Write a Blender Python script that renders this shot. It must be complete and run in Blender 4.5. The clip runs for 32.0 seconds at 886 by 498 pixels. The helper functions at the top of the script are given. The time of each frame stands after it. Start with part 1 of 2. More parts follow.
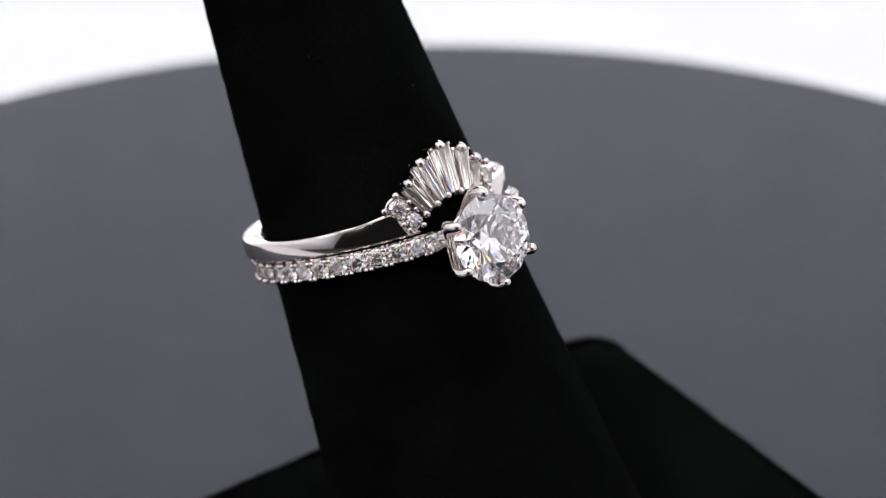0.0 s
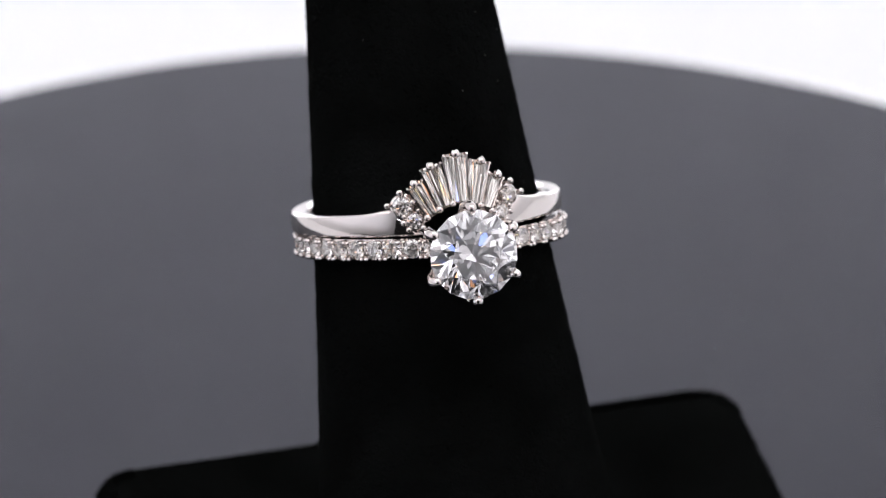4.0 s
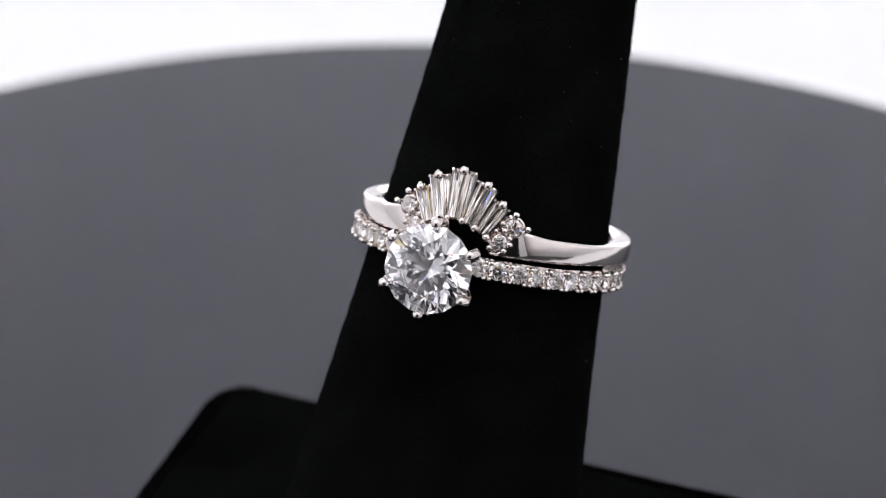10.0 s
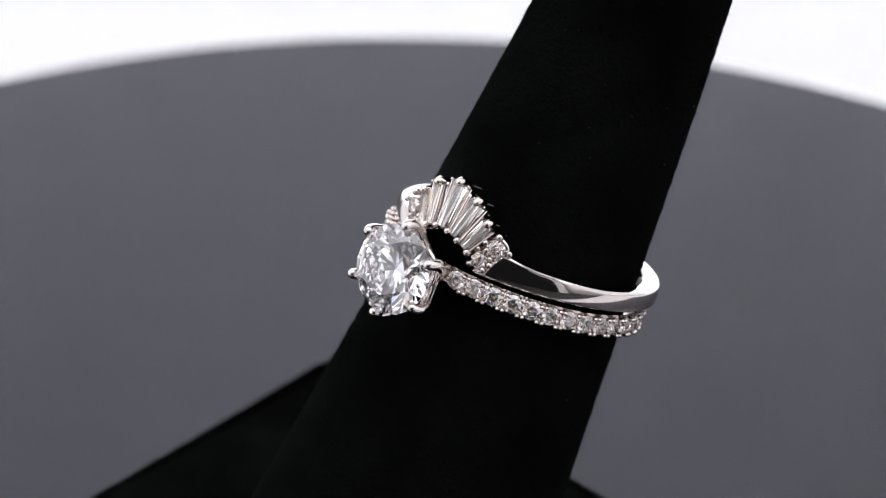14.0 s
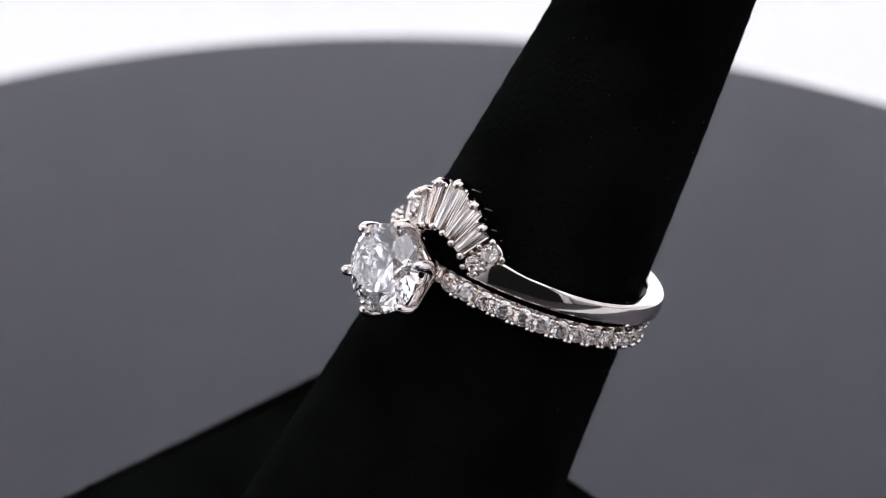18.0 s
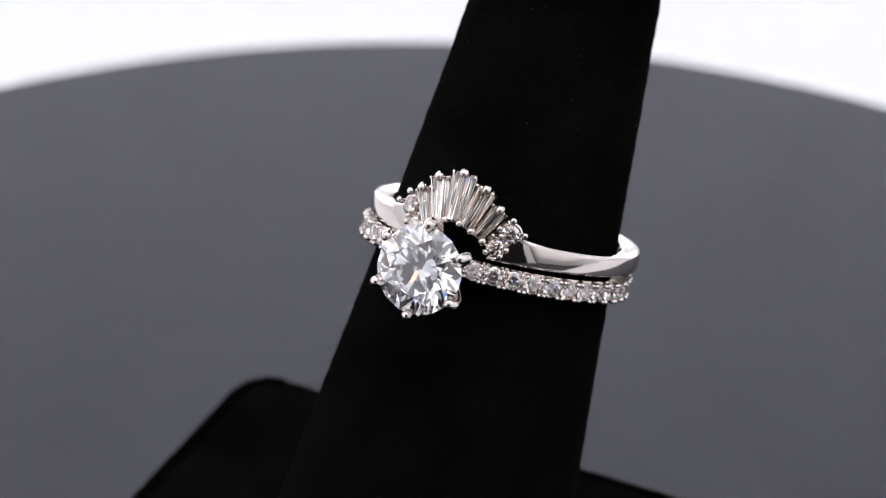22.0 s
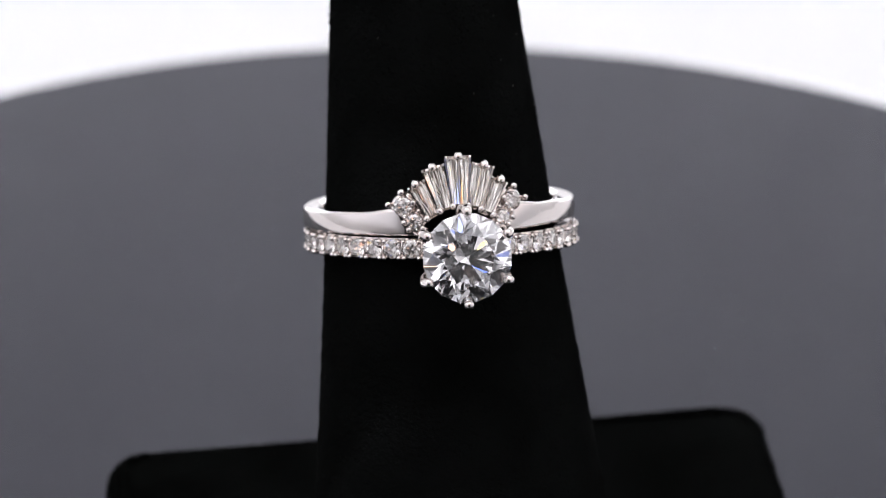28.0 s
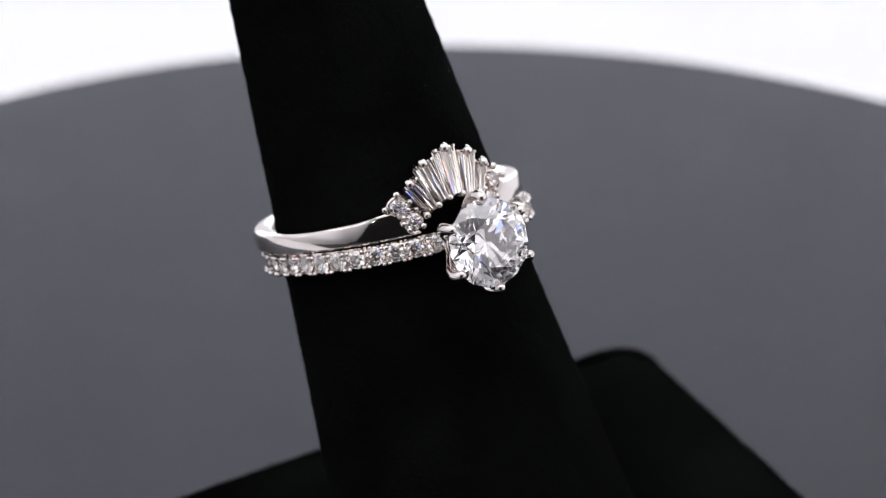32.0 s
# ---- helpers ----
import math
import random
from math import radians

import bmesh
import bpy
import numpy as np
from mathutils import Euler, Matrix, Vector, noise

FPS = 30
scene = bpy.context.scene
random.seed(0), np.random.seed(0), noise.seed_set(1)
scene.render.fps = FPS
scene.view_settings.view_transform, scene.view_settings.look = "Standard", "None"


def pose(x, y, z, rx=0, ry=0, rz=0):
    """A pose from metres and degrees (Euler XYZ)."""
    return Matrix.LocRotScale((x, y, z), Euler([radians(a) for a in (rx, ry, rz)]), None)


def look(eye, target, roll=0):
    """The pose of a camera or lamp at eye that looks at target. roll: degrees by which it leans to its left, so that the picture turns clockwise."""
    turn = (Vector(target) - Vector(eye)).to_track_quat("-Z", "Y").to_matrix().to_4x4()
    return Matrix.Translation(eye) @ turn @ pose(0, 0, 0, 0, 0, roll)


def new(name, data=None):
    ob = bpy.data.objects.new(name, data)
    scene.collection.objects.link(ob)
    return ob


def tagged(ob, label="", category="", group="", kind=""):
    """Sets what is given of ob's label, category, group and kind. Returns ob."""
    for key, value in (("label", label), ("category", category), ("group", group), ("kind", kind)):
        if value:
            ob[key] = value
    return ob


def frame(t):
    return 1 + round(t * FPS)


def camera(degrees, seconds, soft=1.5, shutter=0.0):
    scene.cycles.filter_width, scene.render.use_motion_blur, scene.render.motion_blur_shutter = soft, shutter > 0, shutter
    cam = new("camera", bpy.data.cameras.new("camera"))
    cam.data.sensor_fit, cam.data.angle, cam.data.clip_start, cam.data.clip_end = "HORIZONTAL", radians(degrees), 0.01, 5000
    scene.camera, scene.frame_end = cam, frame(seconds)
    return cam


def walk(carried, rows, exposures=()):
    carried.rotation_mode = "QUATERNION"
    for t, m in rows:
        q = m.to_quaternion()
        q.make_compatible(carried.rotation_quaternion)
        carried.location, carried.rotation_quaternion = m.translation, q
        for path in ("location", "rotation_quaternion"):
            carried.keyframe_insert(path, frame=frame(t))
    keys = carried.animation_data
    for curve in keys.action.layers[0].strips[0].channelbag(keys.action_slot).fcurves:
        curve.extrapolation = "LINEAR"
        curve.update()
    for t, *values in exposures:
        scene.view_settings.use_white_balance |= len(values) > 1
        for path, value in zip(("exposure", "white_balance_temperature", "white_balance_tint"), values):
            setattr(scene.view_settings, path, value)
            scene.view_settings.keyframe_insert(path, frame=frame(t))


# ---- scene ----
# One unit of the helper mm() is a millimetre; the turntable's axis is the world's z axis, its top is z = 0.
MM = 0.001
EYE = Vector((0.0, -0.24796, 0.20249))
YAW, PITCH, ROLL = 0.530, 34.0, -0.362
FORWARD = Vector((math.sin(radians(YAW)) * math.cos(radians(PITCH)), math.cos(radians(YAW)) * math.cos(radians(PITCH)), -math.sin(radians(PITCH))))
cam = camera(11.977, 32.0, soft=0.85)
cam.data.dof.use_dof = True
cam.data.dof.focus_distance = 0.2945
cam.data.dof.aperture_fstop = 34.0
STAND_STILL = look(EYE, EYE + FORWARD, ROLL)
scene.cycles.max_bounces, scene.cycles.glossy_bounces, scene.cycles.transmission_bounces = 24, 16, 24
walk(cam, [(0.0, STAND_STILL), (32.0, STAND_STILL)])


def turn_at(t):
    """Degrees by which the turntable has turned: a steady sweep that reverses at 16.5 s."""
    return -60.0 + 5.73 * math.sqrt((t - 16.5) ** 2 + 0.15 ** 2)


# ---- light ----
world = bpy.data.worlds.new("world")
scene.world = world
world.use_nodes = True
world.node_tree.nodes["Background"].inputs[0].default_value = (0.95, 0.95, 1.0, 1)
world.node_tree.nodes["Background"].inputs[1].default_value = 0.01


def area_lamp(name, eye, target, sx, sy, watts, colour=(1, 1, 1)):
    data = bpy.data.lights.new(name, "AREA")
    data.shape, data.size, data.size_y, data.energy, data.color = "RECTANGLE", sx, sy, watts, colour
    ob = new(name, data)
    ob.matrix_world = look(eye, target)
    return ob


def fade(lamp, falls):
    """Fades an unseen wall fill, brightest in its middle: falls are (world axis, dark end, bright from)."""
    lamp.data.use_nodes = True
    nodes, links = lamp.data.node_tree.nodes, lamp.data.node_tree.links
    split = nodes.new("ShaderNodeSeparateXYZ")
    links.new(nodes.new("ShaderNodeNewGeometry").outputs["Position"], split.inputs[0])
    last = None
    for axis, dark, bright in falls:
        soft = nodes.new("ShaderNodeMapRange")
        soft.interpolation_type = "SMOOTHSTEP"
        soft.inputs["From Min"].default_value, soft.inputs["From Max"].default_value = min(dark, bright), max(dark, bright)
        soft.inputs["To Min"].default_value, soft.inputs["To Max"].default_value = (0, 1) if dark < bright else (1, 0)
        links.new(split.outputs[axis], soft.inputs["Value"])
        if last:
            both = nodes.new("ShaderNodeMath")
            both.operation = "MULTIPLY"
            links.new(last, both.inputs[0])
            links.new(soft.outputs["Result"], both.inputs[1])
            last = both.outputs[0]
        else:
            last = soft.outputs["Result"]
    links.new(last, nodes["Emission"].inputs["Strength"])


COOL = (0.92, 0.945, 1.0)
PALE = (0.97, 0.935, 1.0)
# Unseen overhead light; the rear part is added to whiten the table.
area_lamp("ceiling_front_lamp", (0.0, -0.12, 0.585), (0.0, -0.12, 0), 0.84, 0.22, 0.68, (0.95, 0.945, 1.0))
area_lamp("ceiling_rear_fill", (0.0, 0.13, 0.585), (0.0, 0.13, 0), 0.84, 0.24, 1.25, (0.95, 0.945, 1.0))
# Unseen fill added behind the platter; it grades the brightness the acrylic mirrors.
area_lamp("backdrop_strip_fill", (0.0, 0.27, -0.025), (0.0, 0.53, 0.08), 0.6, 0.03, 2.2, COOL)
# Added glowing panels stand in for lit side cloth mirrored by the rings.
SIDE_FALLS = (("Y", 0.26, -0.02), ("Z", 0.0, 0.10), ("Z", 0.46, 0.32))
fade(area_lamp("west_wall_fill", (-0.45, -0.23, 0.27), (0, -0.23, 0.27), 0.98, 0.56, 0.78, (0.84, 0.87, 1.0)), (("Y", -0.72, -0.34), *SIDE_FALLS))
fade(area_lamp("east_wall_fill", (0.45, -0.23, 0.27), (0, -0.23, 0.27), 0.98, 0.56, 0.78, (1.0, 0.94, 0.98)), (("Y", -0.78, -0.46), *SIDE_FALLS))
# Unseen strips added so that facets and beads catch bright lines.
area_lamp("west_strip_fill", (-0.44, -0.05, 0.40), (0, 0, 0.03), 0.5, 0.12, 0.24, PALE)
area_lamp("east_strip_fill", (0.44, -0.05, 0.43), (0, 0, 0.03), 0.5, 0.12, 0.24, PALE)
area_lamp("front_strip_fill", (0.0, -0.46, 0.55), (0, 0, 0.03), 0.7, 0.10, 0.18, PALE)
# Added tinted lights imitate the colour flashes of dispersion, which the glass lacks.
area_lamp("orange_fire_glint", (-0.15, -0.40, 0.45), (0, 0, 0.03), 0.06, 0.06, 0.024, (1.0, 0.34, 0.04))
area_lamp("blue_fire_glint", (0.16, -0.42, 0.43), (0, 0, 0.03), 0.07, 0.07, 0.03, (0.12, 0.25, 1.0))
area_lamp("yellow_fire_glint", (0.05, -0.36, 0.50), (0, 0, 0.03), 0.05, 0.05, 0.016, (1.0, 0.74, 0.12))
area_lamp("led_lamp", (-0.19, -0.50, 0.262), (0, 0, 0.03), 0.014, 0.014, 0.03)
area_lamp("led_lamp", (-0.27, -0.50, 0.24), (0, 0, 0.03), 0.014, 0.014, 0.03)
scene.view_settings.exposure = 0.0

# ---- materials ----


def material(name):
    m = bpy.data.materials.new(name)
    m.use_nodes = True
    t = m.node_tree
    return m, t.nodes, t.links, t.nodes["Principled BSDF"]


def noise_node(nodes, links, scale, detail=4.0, rough=0.6):
    co = nodes.new("ShaderNodeTexCoord")
    n = nodes.new("ShaderNodeTexNoise")
    n.inputs["Scale"].default_value, n.inputs["Detail"].default_value, n.inputs["Roughness"].default_value = scale, detail, rough
    links.new(co.outputs["Object"], n.inputs["Vector"])
    return n


def ramp(nodes, links, source, a, b, lo=0.3, hi=0.7):
    r = nodes.new("ShaderNodeMapRange")
    r.inputs["From Min"].default_value, r.inputs["From Max"].default_value = lo, hi
    r.inputs["To Min"].default_value, r.inputs["To Max"].default_value = a, b
    links.new(source, r.inputs["Value"])
    return r.outputs["Result"]


def bump(nodes, links, source, target, strength, distance):
    b = nodes.new("ShaderNodeBump")
    b.inputs["Strength"].default_value, b.inputs["Distance"].default_value = strength, distance
    links.new(source, b.inputs["Height"])
    links.new(b.outputs["Normal"], target.inputs["Normal"])


def make_gold(name, lo, hi):
    m, n, l, p = material(name)
    p.inputs["Base Color"].default_value = (0.75, 0.69, 0.66, 1)
    p.inputs["Metallic"].default_value = 1.0
    fine = noise_node(n, l, 1400.0)
    coarse = noise_node(n, l, 160.0)
    l.new(ramp(n, l, coarse.outputs["Fac"], lo, hi), p.inputs["Roughness"])
    bump(n, l, fine.outputs["Fac"], p, 0.12, 0.00002)
    return m


def make_diamond(name, tint=(1, 1, 1)):
    m, n, l, p = material(name)
    n.remove(p)
    g = n.new("ShaderNodeBsdfGlass")
    g.inputs["Color"].default_value = (*tint, 1)
    g.inputs["Roughness"].default_value = 0.0
    g.inputs["IOR"].default_value = 2.417
    l.new(g.outputs[0], n["Material Output"].inputs["Surface"])
    return m


def make_velvet():
    m, n, l, p = material("black_velvet")
    pile = noise_node(n, l, 2600.0, 3.0)
    # Paler patches put the pile's uneven sheen into the base colour.
    patch = noise_node(n, l, 90.0, 4.0)
    mix = n.new("ShaderNodeMix")
    mix.data_type = "RGBA"
    mix.inputs["A"].default_value, mix.inputs["B"].default_value = (0.0019, 0.0021, 0.0019, 1), (0.0048, 0.0052, 0.0050, 1)
    l.new(ramp(n, l, patch.outputs["Fac"], 0.0, 1.0, 0.35, 0.68), mix.inputs["Factor"])
    l.new(mix.outputs["Result"], p.inputs["Base Color"])
    p.inputs["Roughness"].default_value = 1.0
    p.inputs["Specular IOR Level"].default_value = 0.0
    p.inputs["Sheen Weight"].default_value = 0.009
    p.inputs["Sheen Roughness"].default_value = 0.3
    bump(n, l, pile.outputs["Fac"], p, 0.7, 0.0002)
    return m


def make_acrylic():
    m, n, l, p = material("black_acrylic")
    haze = noise_node(n, l, 22.0, 5.0)
    grain = noise_node(n, l, 900.0, 2.0)
    p.inputs["Base Color"].default_value = (0.006, 0.006, 0.009, 1)
    p.inputs["Specular IOR Level"].default_value = 0.72
    p.inputs["Specular Tint"].default_value = (0.88, 0.88, 1.0, 1)
    l.new(ramp(n, l, haze.outputs["Fac"], 0.13, 0.16), p.inputs["Roughness"])
    bump(n, l, grain.outputs["Fac"], p, 0.05, 0.00003)
    return m


def make_white(name, value, scale=9.0):
    m, n, l, p = material(name)
    a = noise_node(n, l, scale, 5.0)
    b = noise_node(n, l, scale * 60, 2.0)
    mix = n.new("ShaderNodeMix")
    mix.data_type = "RGBA"
    mix.inputs["A"].default_value, mix.inputs["B"].default_value = (value * 0.95, value * 0.95, value * 0.96, 1), (value, value, value, 1)
    l.new(a.outputs["Fac"], mix.inputs["Factor"])
    l.new(mix.outputs["Result"], p.inputs["Base Color"])
    p.inputs["Roughness"].default_value = 0.85
    bump(n, l, b.outputs["Fac"], p, 0.1, 0.0005)
    return m


GOLD = make_gold("white_gold", 0.035, 0.08)
BAND_GOLD = make_gold("white_gold_band", 0.05, 0.08)
WIRE_GOLD = make_gold("white_gold_wire", 0.38, 0.5)
DIAMOND = make_diamond("diamond", (0.998, 0.994, 0.996))
MELEE = make_diamond("melee_diamond", (1.0, 0.988, 0.978))
BAGUETTE = make_diamond("baguette_diamond", (1.0, 0.989, 0.973))
VELVET = make_velvet()
ACRYLIC = make_acrylic()
WHITE = make_white("white_table", 0.88)
DARK_SLAB = make_white("dark_slab", 0.04)
FABRIC = make_white("white_tent_cloth", 0.8, 5.0)
LINT, _n, _l, _p = material("pale_lint")
_p.inputs["Base Color"].default_value, _p.inputs["Roughness"].default_value = (0.11, 0.108, 0.10, 1), 0.9

# ---- mesh helpers ----


def mesh_of(name, bm, mat, smooth=False):
    me = bpy.data.meshes.new(name)
    bm.normal_update()
    bm.to_mesh(me)
    bm.free()
    me.materials.append(mat)
    me.polygons.foreach_set("use_smooth", [smooth] * len(me.polygons))
    return me


def part(name, data, mat=None, parent=None, label="", m=None, smooth=False):
    """Links a bmesh (or a shared mesh) as one mesh object under a thing or a part."""
    me = data if isinstance(data, bpy.types.Mesh) else mesh_of(name, data, mat, smooth)
    ob = new(name, me)
    ob.parent = parent
    if m is not None:
        ob.matrix_basis = m
    return tagged(ob, label=label)


def thing(name, m, label, category, kind="", group=""):
    ob = new(name)
    ob.empty_display_size = 0.01
    ob.matrix_basis = m
    return tagged(ob, label=label, category=category, kind=kind, group=group)


def loft(bm, rings, closed=False, cap=True):
    """Skins a list of equal-length rings of points."""
    vs = [[bm.verts.new(p) for p in ring] for ring in rings]
    n = len(vs[0])
    pairs = list(zip(vs, vs[1:])) + ([(vs[-1], vs[0])] if closed else [])
    for a, b in pairs:
        for i in range(n):
            j = (i + 1) % n
            bm.faces.new((a[i], a[j], b[j], b[i]))
    if cap and not closed:
        bm.faces.new(vs[0][::-1])
        bm.faces.new(vs[-1])
    return vs


def tube(bm, path, radii, n=10, round_end=True, round_start=False):
    """A swept round bar through the points of path, with rounded ends."""
    path = [Vector(p) for p in path]
    pts, rad = list(path), list(radii)
    if round_end:
        d = (path[-1] - path[-2]).normalized()
        base, r = path[-1], radii[-1]
        for a in (30, 60, 82):
            pts.append(base + d * r * math.sin(radians(a)))
            rad.append(r * math.cos(radians(a)))
    if round_start:
        d = (path[0] - path[1]).normalized()
        base, r = path[0], radii[0]
        for a in (30, 60, 82):
            pts.insert(0, base + d * r * math.sin(radians(a)))
            rad.insert(0, r * math.cos(radians(a)))
    side = None
    rings = []
    for i, p in enumerate(pts):
        d = (pts[min(i + 1, len(pts) - 1)] - pts[max(i - 1, 0)]).normalized()
        if side is None:
            side = d.orthogonal().normalized()
        side = (side - d * side.dot(d)).normalized()
        up = d.cross(side)
        rings.append([p + rad[i] * (math.cos(2 * math.pi * k / n) * side + math.sin(2 * math.pi * k / n) * up) for k in range(n)])
    loft(bm, rings)


def slab(bm, x0, x1, y0, y1, z0, z1):
    m = Matrix.Translation(((x0 + x1) / 2, (y0 + y1) / 2, (z0 + z1) / 2)) @ Matrix.Diagonal((x1 - x0, y1 - y0, z1 - z0, 1))
    bmesh.ops.create_cube(bm, size=1.0, matrix=m)


def basis(x, y, z, origin):
    """A pose from three axes and an origin."""
    m = Matrix((x, y, z)).transposed().to_4x4()
    m.translation = origin
    return m


# ---- the light tent and the table ----


def structure(name, x0, x1, y0, y1, z0, z1, mat, label):
    bm = bmesh.new()
    slab(bm, x0, x1, y0, y1, z0, z1)
    return tagged(new(name, mesh_of(name, bm, mat)), label=label, category="wall" if "wall" in name else name, kind="structure")


TABLE_Z = -0.042
FRONT = -0.72          # where the tent is open towards the camera
structure("floor", -0.46, 0.46, -0.20, 0.22, TABLE_Z - 0.02, TABLE_Z, WHITE, "plain bright white table top under the turntable")
# Unseen dark slab, added so stones and beads reflect darkness from low in front.
structure("floor", -0.46, 0.46, -0.72, -0.20, TABLE_Z - 0.022, TABLE_Z - 0.004, DARK_SLAB, "unseen dark slab added in front of the table to darken reflections")


def build_backdrop():
    """The white sheet that runs on from the table and sweeps up behind the turntable."""
    bm = bmesh.new()
    line = [(0.22 + 0.30 * math.sin(radians(a)), TABLE_Z + 0.30 * (1 - math.cos(radians(a)))) for a in range(0, 91, 5)] + [(0.52, 0.60)]
    back = [(0.22 + 0.31 * math.sin(radians(a)), TABLE_Z + 0.30 - 0.31 * math.cos(radians(a))) for a in range(0, 91, 5)] + [(0.53, 0.60)]
    loft(bm, [[(-0.46, y, z), (0.46, y, z), (0.46, yb, zb), (-0.46, yb, zb)] for (y, z), (yb, zb) in zip(line, back)])
    bmesh.ops.recalc_face_normals(bm, faces=bm.faces)
    return tagged(new("backdrop", mesh_of("backdrop", bm, FABRIC, False)), label="white sheet sweeping up behind the turntable", category="backdrop", kind="structure")


build_backdrop()
structure("wall_west", -0.475, -0.46, FRONT, 0.53, TABLE_Z - 0.02, 0.60, FABRIC, "white cloth side wall of the light tent")
structure("wall_east", 0.46, 0.475, FRONT, 0.53, TABLE_Z - 0.02, 0.60, FABRIC, "white cloth side wall of the light tent")
# Added out of view: a white card that puts a streak into the band's reflection.
structure("wall_streak_card", 0.27, 0.37, -0.605, -0.60, TABLE_Z, 0.37, FABRIC, "unseen white card added for a pale streak mirrored in the ring band")
structure("ceiling", -0.475, 0.475, FRONT, 0.53, 0.60, 0.612, FABRIC, "white cloth roof of the light tent")

# ---- turntable ----
DISC = (-0.72 * MM, -3.21 * MM, 89.80 * MM)


def build_turntable():
    tt = thing("turntable", pose(0, 0, TABLE_Z), "round glossy black acrylic photo turntable on a white table", "turntable")
    bm = bmesh.new()
    cx, cy, r = DISC
    prof = [(r - 0.0008, -0.006), (r, -0.0052), (r, -0.0008), (r - 0.0003, -0.0002), (r - 0.0008, 0.0), (0.00001, 0.0)]
    rings = []
    for pr, pz in prof:
        rings.append([(cx + pr * math.cos(2 * math.pi * k / 256), cy + pr * math.sin(2 * math.pi * k / 256), pz - TABLE_Z) for k in range(256)])
    loft(bm, rings)
    part("platter", bm, ACRYLIC, tt)
    bm = bmesh.new()
    bmesh.ops.create_cone(bm, cap_ends=True, segments=96, radius1=0.066, radius2=0.064, depth=-TABLE_Z - 0.006, matrix=Matrix.Translation((cx, cy, (-TABLE_Z - 0.006) / 2)))
    part("drum", bm, ACRYLIC, tt)
    return tt


# ---- velvet ring stand ----
LIFT = 40.9            # height of the fit's zero above the turntable
BASE_TOP = 8.75
SPECKS = ((9.2, 274), (9.6, 282), (12.9, 8), (6.9, 309), (3.7, 310), (1.8, 317), (5.4, 21), (7.7, 19), (5.6, 330), (0.5, 342), (5.8, 236), (-14.7, 355), (1.3, 289), (3.2, 6), (7.0, 351))


def finger_ring(s, n=72):
    """One cross-section of the leaning finger, s millimetres along its axis."""
    lean, sd = 0.617574, -0.001851
    ax = Vector((math.sin(sd), math.sin(lean) * math.cos(sd), math.cos(lean) * math.cos(sd)))
    ex = (Vector((1, 0, 0)) - ax * ax.x).normalized()
    ey = ax.cross(ex)
    top = 18.0
    sc = min(s, top)
    r = 7.640 - 0.0950 * sc + 0.000247 * sc ** 2 - 0.000005 * sc ** 3
    e = 1.024 + 0.00268 * sc
    if s > top:
        r *= math.sqrt(max(0.0, 1 - ((s - top) / 6.5) ** 2))
    c = Vector((2.971, 12.640, -3 + LIFT)) + s * ax + (-0.000847 * s ** 2 - 0.000022 * s ** 3) * ey
    out = []
    for k in range(n):
        a = 2 * math.pi * k / n
        p = c + r * (math.cos(a) * ex + e * math.sin(a) * ey)
        p.z = max(p.z, 1.0)
        out.append(p)
    return out


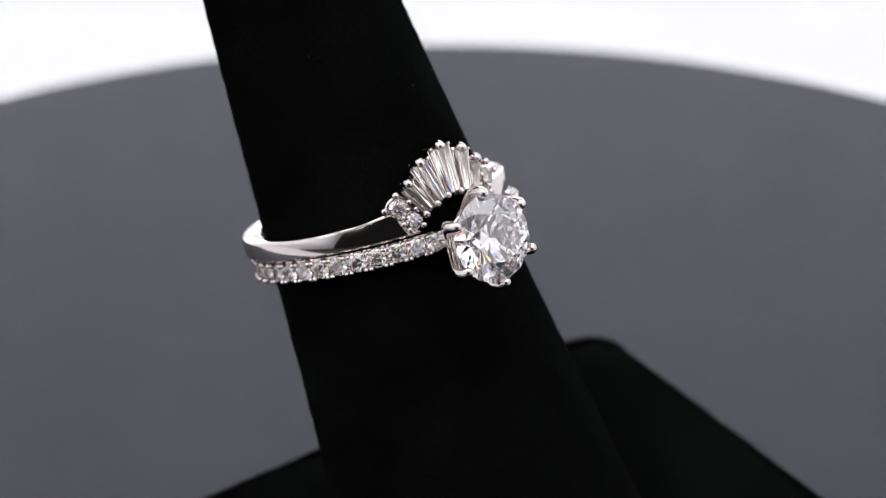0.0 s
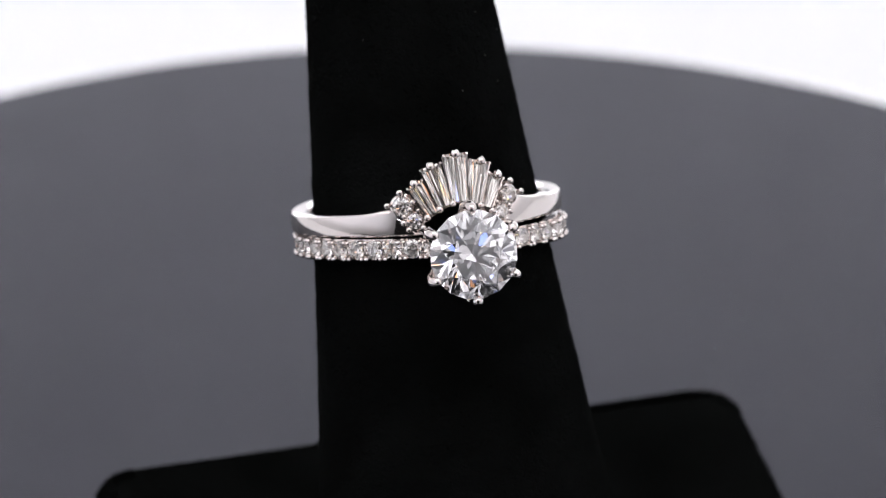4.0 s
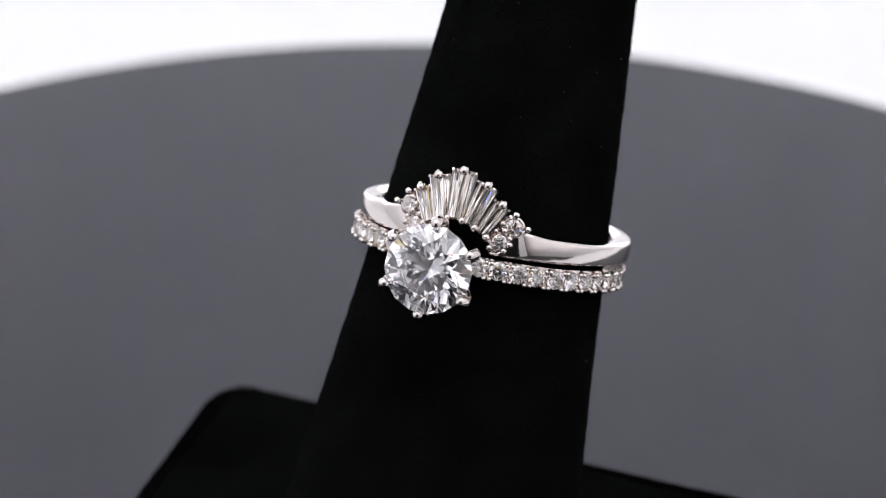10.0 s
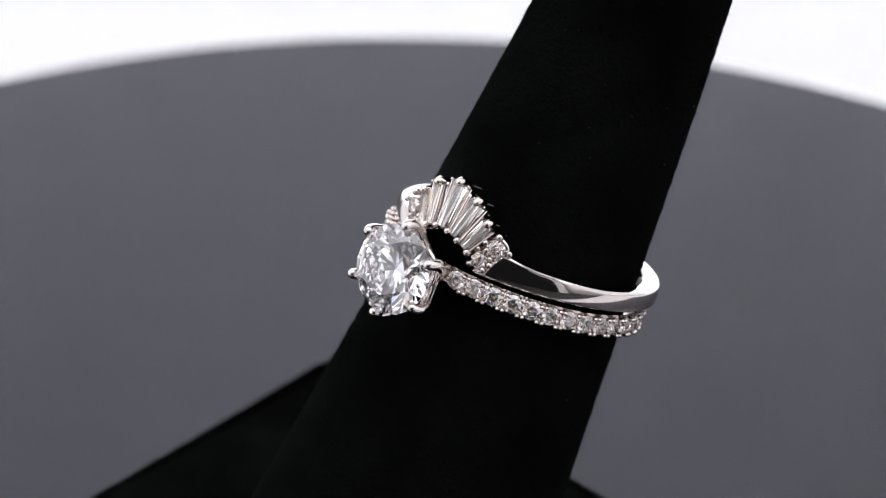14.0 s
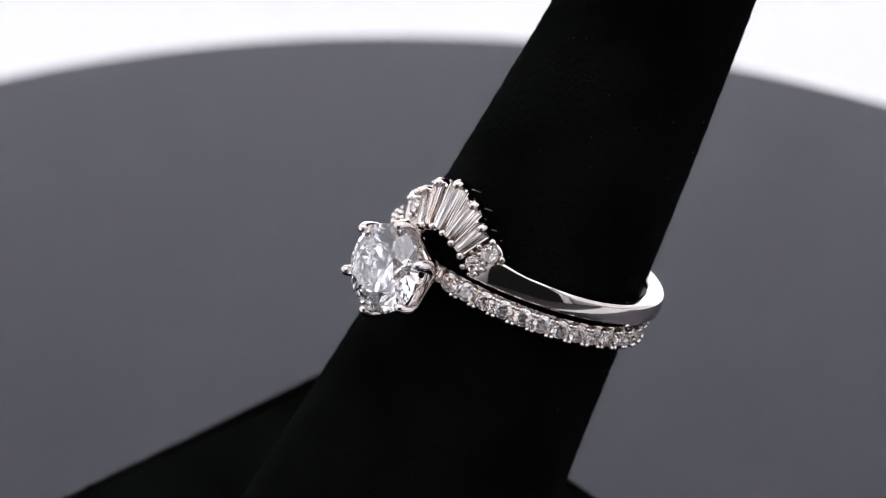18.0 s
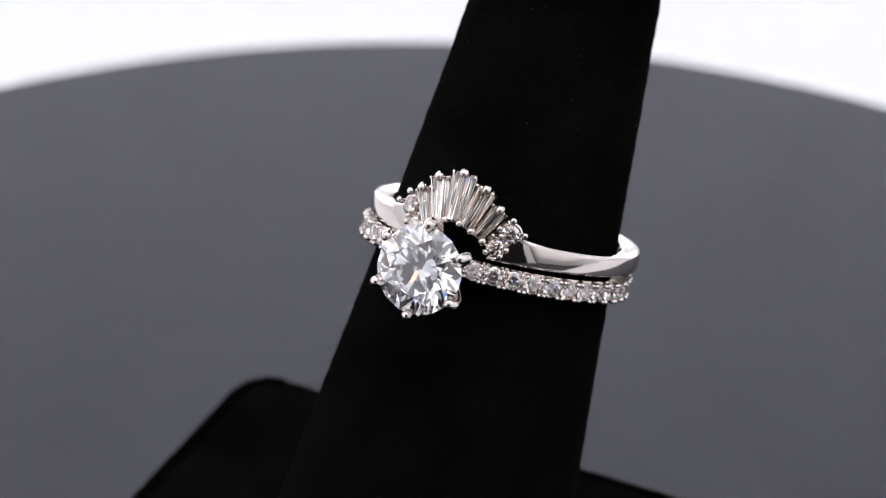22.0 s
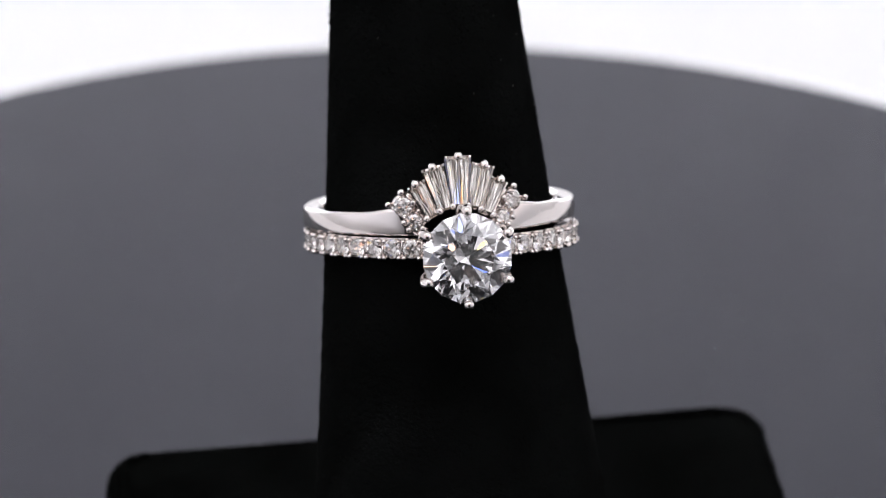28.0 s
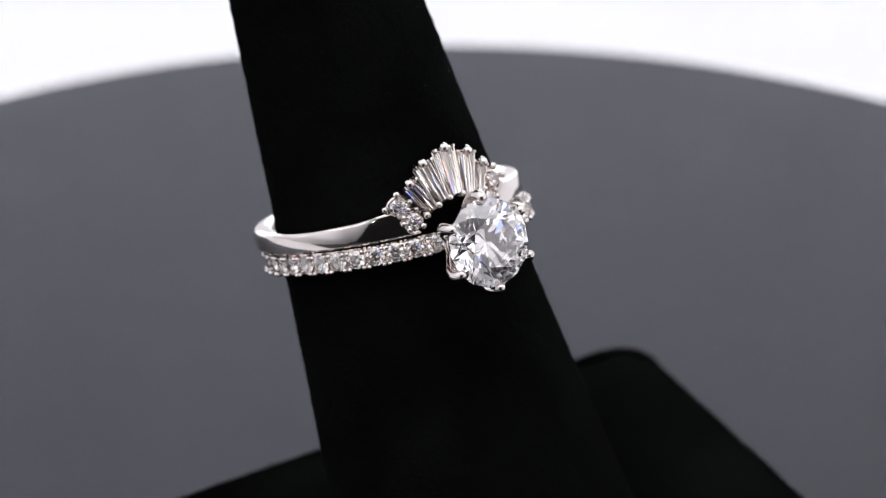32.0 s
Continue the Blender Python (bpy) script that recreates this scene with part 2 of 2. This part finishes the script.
def build_stand():
    foot = Vector((3.0, -8.7, 0))
    st = thing("ring_stand", pose(foot.x * MM, foot.y * MM, 0), "black velvet ring display finger leaning back on a flat base", "ring stand")
    bm = bmesh.new()
    rings = []
    for s in [-48 + 0.4 * i for i in range(166)] + [19.2, 20.2, 21.2, 22.2, 23.0, 23.6, 24.0, 24.3, 24.47]:
        ring = finger_ring(s, 160)
        mid = sum(ring, Vector()) / 160
        row = []
        for p in ring:
            wave = 0.05 * noise.noise(p * 1.3) + 0.06 * noise.noise(p * 3.1) + 0.05 * noise.noise(p * 6.5)
            row.append((p + (p - mid).normalized() * wave - foot) * MM)
        rings.append(row)
    loft(bm, rings)
    part("finger", bm, VELVET, st, smooth=True)
    # nap: short black pile standing off the finger and the base
    rng = random.Random(5)
    bm = bmesh.new()
    for k in range(26000):
        s = rng.uniform(-37, 19)
        ring = finger_ring(s, 48)
        up = finger_ring(s + 0.5, 48)
        i = rng.randrange(48)
        p, q, u = ring[i], ring[(i + 1) % 48], up[i]
        n = (q - p).cross(u - p).normalized()
        p = p.lerp(q, rng.random())
        tip = p + n * rng.uniform(0.05, 0.26) * rng.choice((1, 1, 1, 1.8)) + (u - p).normalized() * rng.uniform(-0.25, 0.25)
        side = (q - p).normalized() * 0.06
        bm.faces.new([bm.verts.new((v - foot) * MM) for v in (p - side, p + side, tip)])
    tagged(part("nap", bm, VELVET, st), kind="stuff")
    # pale specks of lint
    for k, (s, deg) in enumerate(SPECKS):
        ring, up = finger_ring(s, 360), finger_ring(s + 0.5, 360)
        i = int(deg) % 360
        n = (ring[(i + 1) % 360] - ring[i]).cross(up[i] - ring[i]).normalized()
        bm = bmesh.new()
        a = rng.uniform(0, 6.28)
        along = (up[i] - ring[i]).normalized() * math.cos(a) + n.cross(up[i] - ring[i]).normalized() * math.sin(a)
        c = ring[i] + n * 0.07
        w = rng.uniform(0.03, 0.055)
        tube(bm, [(c - along * w - foot) * MM, (c + n * 0.02 - foot) * MM, (c + along * w - foot) * MM], [0.03 * MM, 0.034 * MM, 0.025 * MM], 6, True, True)
        part("lint", bm, LINT, st, label="pale speck of lint" if k == 0 else "", smooth=True)
    # the flat base: a rounded rectangle with soft edges
    bm = bmesh.new()
    x0, x1, y0, y1, rad = -22.17, 28.72, -33.9, 14.7, 3.3
    phi = 0.008
    prof = [(2.0, 0.0), (0.3, 0.5), (0.0, 1.6), (0.0, BASE_TOP - 1.5), (0.12, BASE_TOP - 0.8), (0.45, BASE_TOP - 0.25), (1.0, BASE_TOP - 0.04), (1.7, BASE_TOP), (3.1, BASE_TOP)]
    rings = []
    for inset, z in prof:
        ring = []
        for cx, cy, a0 in ((x1 - rad, y1 - rad, 0), (x0 + rad, y1 - rad, 90), (x0 + rad, y0 + rad, 180), (x1 - rad, y0 + rad, 270)):
            for k in range(9):
                a = radians(a0 + 11.25 * k)
                q = Vector((cx + (rad - inset) * math.cos(a), cy + (rad - inset) * math.sin(a), z))
                q = Vector((q.x * math.cos(phi) - q.y * math.sin(phi), q.x * math.sin(phi) + q.y * math.cos(phi), q.z))
                ring.append((q - foot) * MM)
        rings.append(ring)
    loft(bm, rings)
    part("base", bm, VELVET, st, smooth=True)
    bm = bmesh.new()
    spans = [(rings[3][(i + 1) % 36] - rings[3][i]).length for i in range(36)]
    for k in range(20000):
        j = rng.choice((2, 3, 4, 4, 5, 5, 6, 6))
        i = rng.choices(range(36), spans)[0]
        a, b = rings[j], rings[j + 1]
        p = a[i].lerp(a[(i + 1) % 36], rng.random()).lerp(b[i], rng.random())
        d = (a[(i + 1) % 36] - a[i]).normalized()
        n = d.cross(b[i] - a[i]).normalized()
        tip = p + (n * rng.uniform(0.05, 0.30) + d * rng.uniform(-0.2, 0.2)) * MM
        bm.faces.new([bm.verts.new(v) for v in (p - d * 0.07 * MM, p + d * 0.07 * MM, tip)])
    tagged(part("nap", bm, VELVET, st), kind="stuff")
    return st


# ---- stones ----


def brilliant(bm, crown=0.30, depth=0.86, table=0.57, girdle=0.045):
    """A round brilliant of girdle radius 1 with its table, stars, kites, girdle and pavilion facets, table up."""
    def at(r, deg, z):
        return bm.verts.new((r * math.cos(radians(deg)), r * math.sin(radians(deg)), z))
    g, c22 = girdle / 2, math.cos(radians(22.5))
    h = g + crown
    star_r, low_r = 0.79, 0.24
    star_z = g + (1 - star_r * c22) / (1 - table) * (h - g)
    low_z = -g - (1 - low_r * c22) * depth
    tab = [at(table, 45 * k, h) for k in range(8)]
    star = [at(star_r, 45 * k + 22.5, star_z) for k in range(8)]
    up = [at(1, 22.5 * k, g) for k in range(16)]
    dn = [at(1, 22.5 * k, -g) for k in range(16)]
    low = [at(low_r, 45 * k + 22.5, low_z) for k in range(8)]
    cul = bm.verts.new((0, 0, -g - depth))
    bm.faces.new(tab)
    for k in range(8):
        j, i = (k + 1) % 8, (k - 1) % 8
        a, b, c = 2 * k, 2 * k + 1, (2 * k + 2) % 16
        bm.faces.new((tab[k], star[k], tab[j]))
        bm.faces.new((tab[k], star[i], up[a], star[k]))
        bm.faces.new((star[k], up[a], up[b]))
        bm.faces.new((star[k], up[b], up[c]))
        bm.faces.new((low[k], dn[b], dn[a]))
        bm.faces.new((low[k], dn[c], dn[b]))
        bm.faces.new((cul, low[k], dn[a], low[i]))
    for k in range(16):
        j = (k + 1) % 16
        bm.faces.new((up[k], dn[k], dn[j], up[j]))
    bmesh.ops.recalc_face_normals(bm, faces=bm.faces)


def baguette(bm, length, wide, narrow):
    """A tapered step-cut stone, wide end towards +y, table up, in millimetres."""
    def outline(keep, end, z):
        hw, hn, hl = keep * wide / 2, keep * narrow / 2, length / 2 - end
        return [Vector((-hn, -hl, z)) * MM, Vector((hn, -hl, z)) * MM, Vector((hw, hl, z)) * MM, Vector((-hw, hl, z)) * MM]
    loft(bm, [outline(0.06, 0.10, -0.64), outline(0.42, 0.07, -0.46), outline(0.74, 0.04, -0.25), outline(1.0, 0.0, -0.03), outline(1.0, 0.0, 0.03), outline(0.80, 0.06, 0.17), outline(0.60, 0.14, 0.25)])
    bmesh.ops.recalc_face_normals(bm, faces=bm.faces)


bm_ = bmesh.new()
brilliant(bm_)
ROUND_STONE = mesh_of("round_stone", bm_, DIAMOND)
SMALL_STONE = ROUND_STONE.copy()
SMALL_STONE.materials[0] = MELEE
bm_ = bmesh.new()
bmesh.ops.create_icosphere(bm_, subdivisions=2, radius=1.0)
BEAD = mesh_of("bead", bm_, GOLD, True)


def ring_frame(cx, cy, cz, lean, side):
    """Pose of a ring: x to the right, y to the back, z up its axis."""
    ax = Vector((math.sin(side), math.sin(lean) * math.cos(side), math.cos(lean) * math.cos(side)))
    ex = (Vector((1, 0, 0)) - ax * ax.x).normalized()
    return basis(ex, ax.cross(ex), ax, Vector((cx, cy, cz + LIFT)) * MM)


def on_ring(deg, radial, h):
    """A point of a ring's own space, by the angle from its front, in millimetres."""
    return Vector((radial * math.sin(radians(deg)), -radial * math.cos(radians(deg)), h)) * MM


def facing(deg, radial, h, pitch=0.0, roll=0.0):
    """Pose of a stone set in a ring: its table looks outwards, its y up the ring's axis, leaned by pitch degrees upwards."""
    out = Vector((math.sin(radians(deg)), -math.cos(radians(deg)), 0))
    m = basis(Vector((math.cos(radians(deg)), math.sin(radians(deg)), 0)), Vector((0, 0, 1)), out, on_ring(deg, radial, h))
    return m @ pose(0, 0, 0, -pitch, 0, roll)


def sized(m, r):
    return m @ Matrix.Diagonal((r * MM, r * MM, r * MM, 1))


def smooth_step(a, b, x):
    x = min(max((x - a) / (b - a), 0), 1)
    return x * x * (3 - 2 * x)


def build_engagement_ring():
    er = thing("engagement_ring", ring_frame(3.02, 7.423, -9.452, 0.479, 0.032), "white gold solitaire ring with a round diamond and a diamond-set band", "ring")
    head_at, pitch_deg = 2.6, 8.56
    # the band: inner rail with two thin side walls
    bm = bmesh.new()
    prof = [(8.5, -0.62), (8.5, 0.62), (8.75, 0.72), (9.36, 0.70), (9.36, 0.50), (9.08, 0.35), (9.08, -0.35), (9.36, -0.50), (9.36, -0.70), (8.75, -0.72)]
    loft(bm, [[on_ring(3 * k, r, h) for r, h in prof] for k in range(120)], closed=True, cap=False)
    bmesh.ops.recalc_face_normals(bm, faces=bm.faces)
    part("band", bm, GOLD, er)
    # a post with its beads, between neighbouring stones
    bm = bmesh.new()
    for s, w in ((-1, 0.69), (1, 0.50)):
        for c in (-1, 1):
            tube(bm, [Vector((0.0, s * 0.56, -0.75)) * MM, Vector((c * 0.10, s * w, -0.25)) * MM, Vector((c * 0.19, s * w, 0.10)) * MM], [0.13 * MM, 0.13 * MM, 0.12 * MM], 7)
    slab(bm, -0.10 * MM, 0.10 * MM, -0.55 * MM, 0.55 * MM, -0.75 * MM, -0.06 * MM)
    post = mesh_of("prong_post", bm, GOLD, True)
    for side in (-1, 1):
        for k in range(15):
            a = head_at + side * (12.2 + pitch_deg * k)
            part("accent_diamond", SMALL_STONE, parent=er, m=sized(facing(a, 9.68, -0.04, 0, 17 * k), 0.69))
            b = a + side * pitch_deg / 2
            fork = part("prong_post", post, parent=er, m=facing(b, 9.76, -0.04))
            for dx in (-0.19, 0.19):
                for dz, rad in ((-0.64, 0.165), (0.52, 0.15)):
                    part("bead", BEAD, parent=fork, m=sized(Matrix.Translation((dx * MM, dz * MM, 0.12 * MM)), rad))
    # the solitaire and its head; head space: z out of the table, y up the ring's axis
    head = facing(1.75, 13.95, -0.27, 0.0) @ pose(0, 0, 0, 0, 1.8, 0)
    part("round_diamond", ROUND_STONE, parent=er, m=sized(head @ pose(0, 0, 0, 0, 0, 9), 3.17), label="large round brilliant-cut diamond held by six prongs")
    for k in range(6):
        a = radians(90 + 60 * k)
        u = Vector((math.cos(a), math.sin(a), 0))
        z = Vector((0, 0, 1))
        path = [u * 0.85 - z * 4.25, u * 1.6 - z * 3.2, u * 2.65 - z * 1.8, u * 3.36 - z * 0.85, u * 3.46 - z * 0.3, u * 3.40 + z * 0.08, u * 3.27 + z * 0.34]
        bm = bmesh.new()
        tube(bm, [p * MM for p in path], [r * MM for r in (0.36, 0.38, 0.38, 0.38, 0.38, 0.39, 0.37)], 14)
        side = Vector((-u.y, u.x, 0))
        for v in bm.verts:
            v.co += side * v.co.dot(side) * (0.45 * smooth_step(0.1, -1.2, v.co.z / MM))
        part("prong", bm, GOLD, er, m=head, smooth=True)
    bm = bmesh.new()
    for r, z, w in ((1.75, -2.55, 0.2), (0.95, -3.95, 0.38)):
        loft(bm, [[Vector(((r + w * math.cos(b)) * math.cos(a), (r + w * math.cos(b)) * math.sin(a), z + w * math.sin(b))) * MM for b in [2 * math.pi * j / 10 for j in range(10)]] for a in [2 * math.pi * i / 48 for i in range(48)]], closed=True, cap=False)
    bmesh.ops.recalc_face_normals(bm, faces=bm.faces)
    part("basket", bm, GOLD, er, m=head, smooth=True)
    return er


CROWN_AT = 2.55


def build_wedding_ring():
    wr = thing("wedding_ring", ring_frame(3.0, 8.599, -8.899, 0.469, 0.016), "polished white gold ring with a tiara of baguette diamonds", "ring")
    # plain polished band, widening into the shoulders and thin under the tiara
    bm = bmesh.new()
    rings = []
    for k in range(160):
        d = 20.5 + 319.0 * k / 159
        d = d - 360 if d > 180 else d
        wide = 0.4 * smooth_step(75, 30, abs(d)) + 0.6 * smooth_step(42, 20, abs(d))
        top = 1.40 + 0.66 * wide
        out = 9.89 + 0.36 * smooth_step(46, 24, abs(d))
        tuck = smooth_step(23.5, 20.5, abs(d))
        shear = 6.5 * smooth_step(42, 24, abs(d)) * (1 if d > 0 else -1)
        dome = 0.07 * (1 - tuck)
        out -= 0.025
        top, out = top - 0.75 * tuck, out - 0.5 * tuck
        inn = 8.5
        face = [(out + dome * (1 - ((v - 0.46) / 0.54) ** 2), 0.02 + (top - 0.18) * v) for v in (0, 0.08, 0.18, 0.3, 0.42, 0.55, 0.68, 0.8, 0.92, 1.0)]
        pr = [(inn, 0.2), (inn + 0.2, -0.02), (out - 0.09, -0.05), (out - 0.02, -0.028), *face, (out - 0.05, top - 0.09), (out - 0.16, top - 0.02), (out - 0.3, top), (inn + 0.3, top), (inn + 0.08, top - 0.08), (inn, top - 0.25)]
        rings.append([on_ring(d - shear * (1 - min(max(h / top, 0), 1)) + CROWN_AT, r, h) for r, h in pr])
    loft(bm, rings)
    bmesh.ops.recalc_face_normals(bm, faces=bm.faces)
    part("band", bm, BAND_GOLD, wr, smooth=True)
    # five tapered baguettes in channels
    for d1, r1, h1, d0, r0, h0, w1, w0 in ((0, 10.62, 5.45, 0, 11.12, 2.08, 1.66, 1.05), (9.6, 10.6, 4.75, 5.3, 11.05, 1.85, 1.5, 0.95), (-9.6, 10.6, 4.75, -5.3, 11.05, 1.85, 1.5, 0.95),
                                           (16.0, 10.55, 3.6, 10.0, 10.9, 1.4, 1.2, 0.8), (-16.0, 10.55, 3.6, -10.0, 10.9, 1.4, 1.2, 0.8)):
        a, b = on_ring(d1 + CROWN_AT, r1, h1), on_ring(d0 + CROWN_AT, r0, h0)
        y = (a - b).normalized()
        mid = (d1 + d0) / 2 + CROWN_AT
        out = Vector((math.sin(radians(mid)), -math.cos(radians(mid)), 0))
        z = (out - y * out.dot(y)).normalized()
        m = basis(y.cross(z), y, z, (a + b) / 2)
        length = (a - b).length / MM
        bm = bmesh.new()
        baguette(bm, length, w1, w0)
        part("baguette_diamond", bm, BAGUETTE, wr, m=m, label="tapered step-cut baguette diamond")
        bm = bmesh.new()
        for s in (-1, 1):
            p0, p1 = Vector((s * (w0 / 2 + 0.06), -length / 2, -0.25)), Vector((s * (w1 / 2 + 0.06), length / 2, -0.25))
            loft(bm, [[(p + Vector((dx, 0, dz))) * MM for dx, dz in ((-0.07, -0.75), (0.07, -0.75), (0.07, 0.2), (-0.07, 0.2))] for p in (p0, p1)])
        loft(bm, [[Vector((s * w / 2, yy, z_)) * MM for s, z_ in ((-1, -1.0), (1, -1.0), (1, -0.8), (-1, -0.8))] for w, yy in ((w0, -length / 2), (w1, length / 2 + 0.05))])
        bmesh.ops.recalc_face_normals(bm, faces=bm.faces)
        part("channel", bm, GOLD, wr, m=m)
        # low wall across the wide end, with a raised point at each corner
        bm = bmesh.new()
        half, yy = w1 / 2 + 0.10, length / 2
        line = [(-half, 0.16), (-half + 0.16, 0.20), (-half + 0.30, -0.02), (half - 0.30, -0.02), (half - 0.16, 0.20), (half, 0.16)]
        loft(bm, [[Vector((x, yy - 0.03, -0.95)) * MM, Vector((x, yy + 0.13, -0.95)) * MM, Vector((x, yy + 0.13, z_)) * MM, Vector((x, yy - 0.03, z_ + 0.02)) * MM] for x, z_ in line])
        bmesh.ops.recalc_face_normals(bm, faces=bm.faces)
        part("end_wall", bm, GOLD, wr, m=m)
        # claw over the wide end
        bm = bmesh.new()
        yy = length / 2
        tube(bm, [Vector(p) * MM for p in ((0, yy + 0.02, -1.25), (0, yy + 0.12, -0.7), (0, yy + 0.22, -0.1), (0, yy + 0.20, 0.18), (0, yy + 0.06, 0.36))], [r * MM for r in (0.2, 0.26, 0.30, 0.32, 0.32)], 12)
        claw = part("claw", bm, GOLD, wr, m=m, smooth=True)
        # thin wire that runs back from the claw towards the finger
        bm = bmesh.new()
        tube(bm, [Vector(p) * MM for p in ((0.05, yy + 0.12, -0.7), (0.1, yy + 0.1, -1.5), (0.12, yy + 0.05, -2.3))], [r * MM for r in (0.07, 0.05, 0.035)], 6)
        part("wire", bm, WIRE_GOLD, claw, smooth=True)
    # beads along the inner curve
    for d, r, h, rad in ((2.8, 11.4, 2.05, 0.26), (7.6, 11.3, 1.72, 0.28), (12.4, 11.1, 1.2, 0.29), (22.0, 10.88, 3.08, 0.28), (27.6, 10.74, 2.2, 0.24),
                         (17.6, 10.85, 2.35, 0.24), (21.6, 10.7, 0.9, 0.25), (19.8, 10.7, 0.4, 0.24), (14.2, 10.85, 0.5, 0.24), (18.8, 10.8, 1.85, 0.23), (21.2, 10.75, 1.35, 0.2), (15.6, 10.8, 1.75, 0.2)):
        for s in (-1, 1):
            bm = bmesh.new()
            tube(bm, [on_ring(s * d + CROWN_AT, r - 1.3, h + 0.05), on_ring(s * d + CROWN_AT, r - 0.22, h + 0.05)], [0.17 * MM, rad * 0.85 * MM], 8)
            prong = part("prong", bm, GOLD, wr, smooth=True)
            part("bead", BEAD, parent=prong, m=sized(facing(s * d + CROWN_AT, r - 0.2, h + 0.05), rad))
            if d > 21.8:
                bm = bmesh.new()
                tube(bm, [on_ring(s * d + CROWN_AT, r - 0.7, h + 0.05), on_ring(s * d + CROWN_AT, r - 1.5, h), on_ring(s * d + CROWN_AT, r - 2.1, h - 0.1)], [0.07 * MM, 0.05 * MM, 0.035 * MM], 6)
                part("wire", bm, WIRE_GOLD, prong, smooth=True)
    # round stones at both ends of the tiara
    for s in (-1, 1):
        for d, r, h, rad, turn in ((22.2, 10.42, 2.10, 0.68, 10), (17.6, 10.52, 1.04, 0.56, 30)):
            part("round_diamond", SMALL_STONE, parent=wr, m=sized(facing(s * d + CROWN_AT, r, h, 4, turn), rad))
            bm = bmesh.new()
            prof = ((rad - 0.12, -0.30), (rad, -0.26), (rad + 0.20, -0.30), (rad + 0.18, -0.5), (0.55 * rad, -0.95), (0.45 * rad, -0.9), (rad - 0.14, -0.32))
            loft(bm, [[Vector((pr * math.cos(2 * math.pi * i / 28), pr * math.sin(2 * math.pi * i / 28), z_)) * MM for i in range(28)] for pr, z_ in prof], cap=False)
            bmesh.ops.recalc_face_normals(bm, faces=bm.faces)
            part("cup", bm, GOLD, wr, m=facing(s * d + CROWN_AT, r, h, 4), smooth=True)
    # seats that carry the round stones
    for s in (-1, 1):
        bm = bmesh.new()
        rings = []
        for k in range(15):
            d = 13.2 + k
            hi = 1.5 + 1.45 * smooth_step(13, 20, d) - 0.85 * smooth_step(22, 27.5, d)
            lo = 0.85 - 0.5 * smooth_step(13, 17, d)
            rings.append([on_ring(s * d + CROWN_AT, r, h) for r, h in ((9.0, lo), (9.85, lo), (9.95, lo + 0.12), (9.85, (lo + hi) / 2), (9.95, hi - 0.12), (9.85, hi), (9.0, hi))])
        loft(bm, rings)
        bmesh.ops.recalc_face_normals(bm, faces=bm.faces)
        part("stone_seat", bm, GOLD, wr)
    # thin arched rail behind the stones, from shoulder to shoulder
    bm = bmesh.new()
    rings = []
    for k in range(41):
        d = -26 + 1.3 * k
        lo = 2.35 - 1.9 * smooth_step(3, 22, abs(d))
        rings.append([on_ring(d + CROWN_AT, r, h) for r, h in ((9.3, lo), (9.9, lo), (10.05, lo + 0.2), (9.95, lo + 0.55), (9.3, lo + 0.6))])
    loft(bm, rings)
    bmesh.ops.recalc_face_normals(bm, faces=bm.faces)
    part("gallery", bm, GOLD, wr)
    return wr


turntable = build_turntable()
ring_stand = build_stand()
engagement_ring = build_engagement_ring()
wedding_ring = build_wedding_ring()

# ---- what turns ----


def motions():
    times = sorted([0.5 * k for k in range(65)] + [16.25, 16.4, 16.6, 16.75])
    for ob in (turntable, ring_stand, engagement_ring, wedding_ring):
        start = ob.matrix_basis.copy()
        walk(ob, [(t, pose(0, 0, 0, 0, 0, turn_at(t)) @ start) for t in times])


motions()
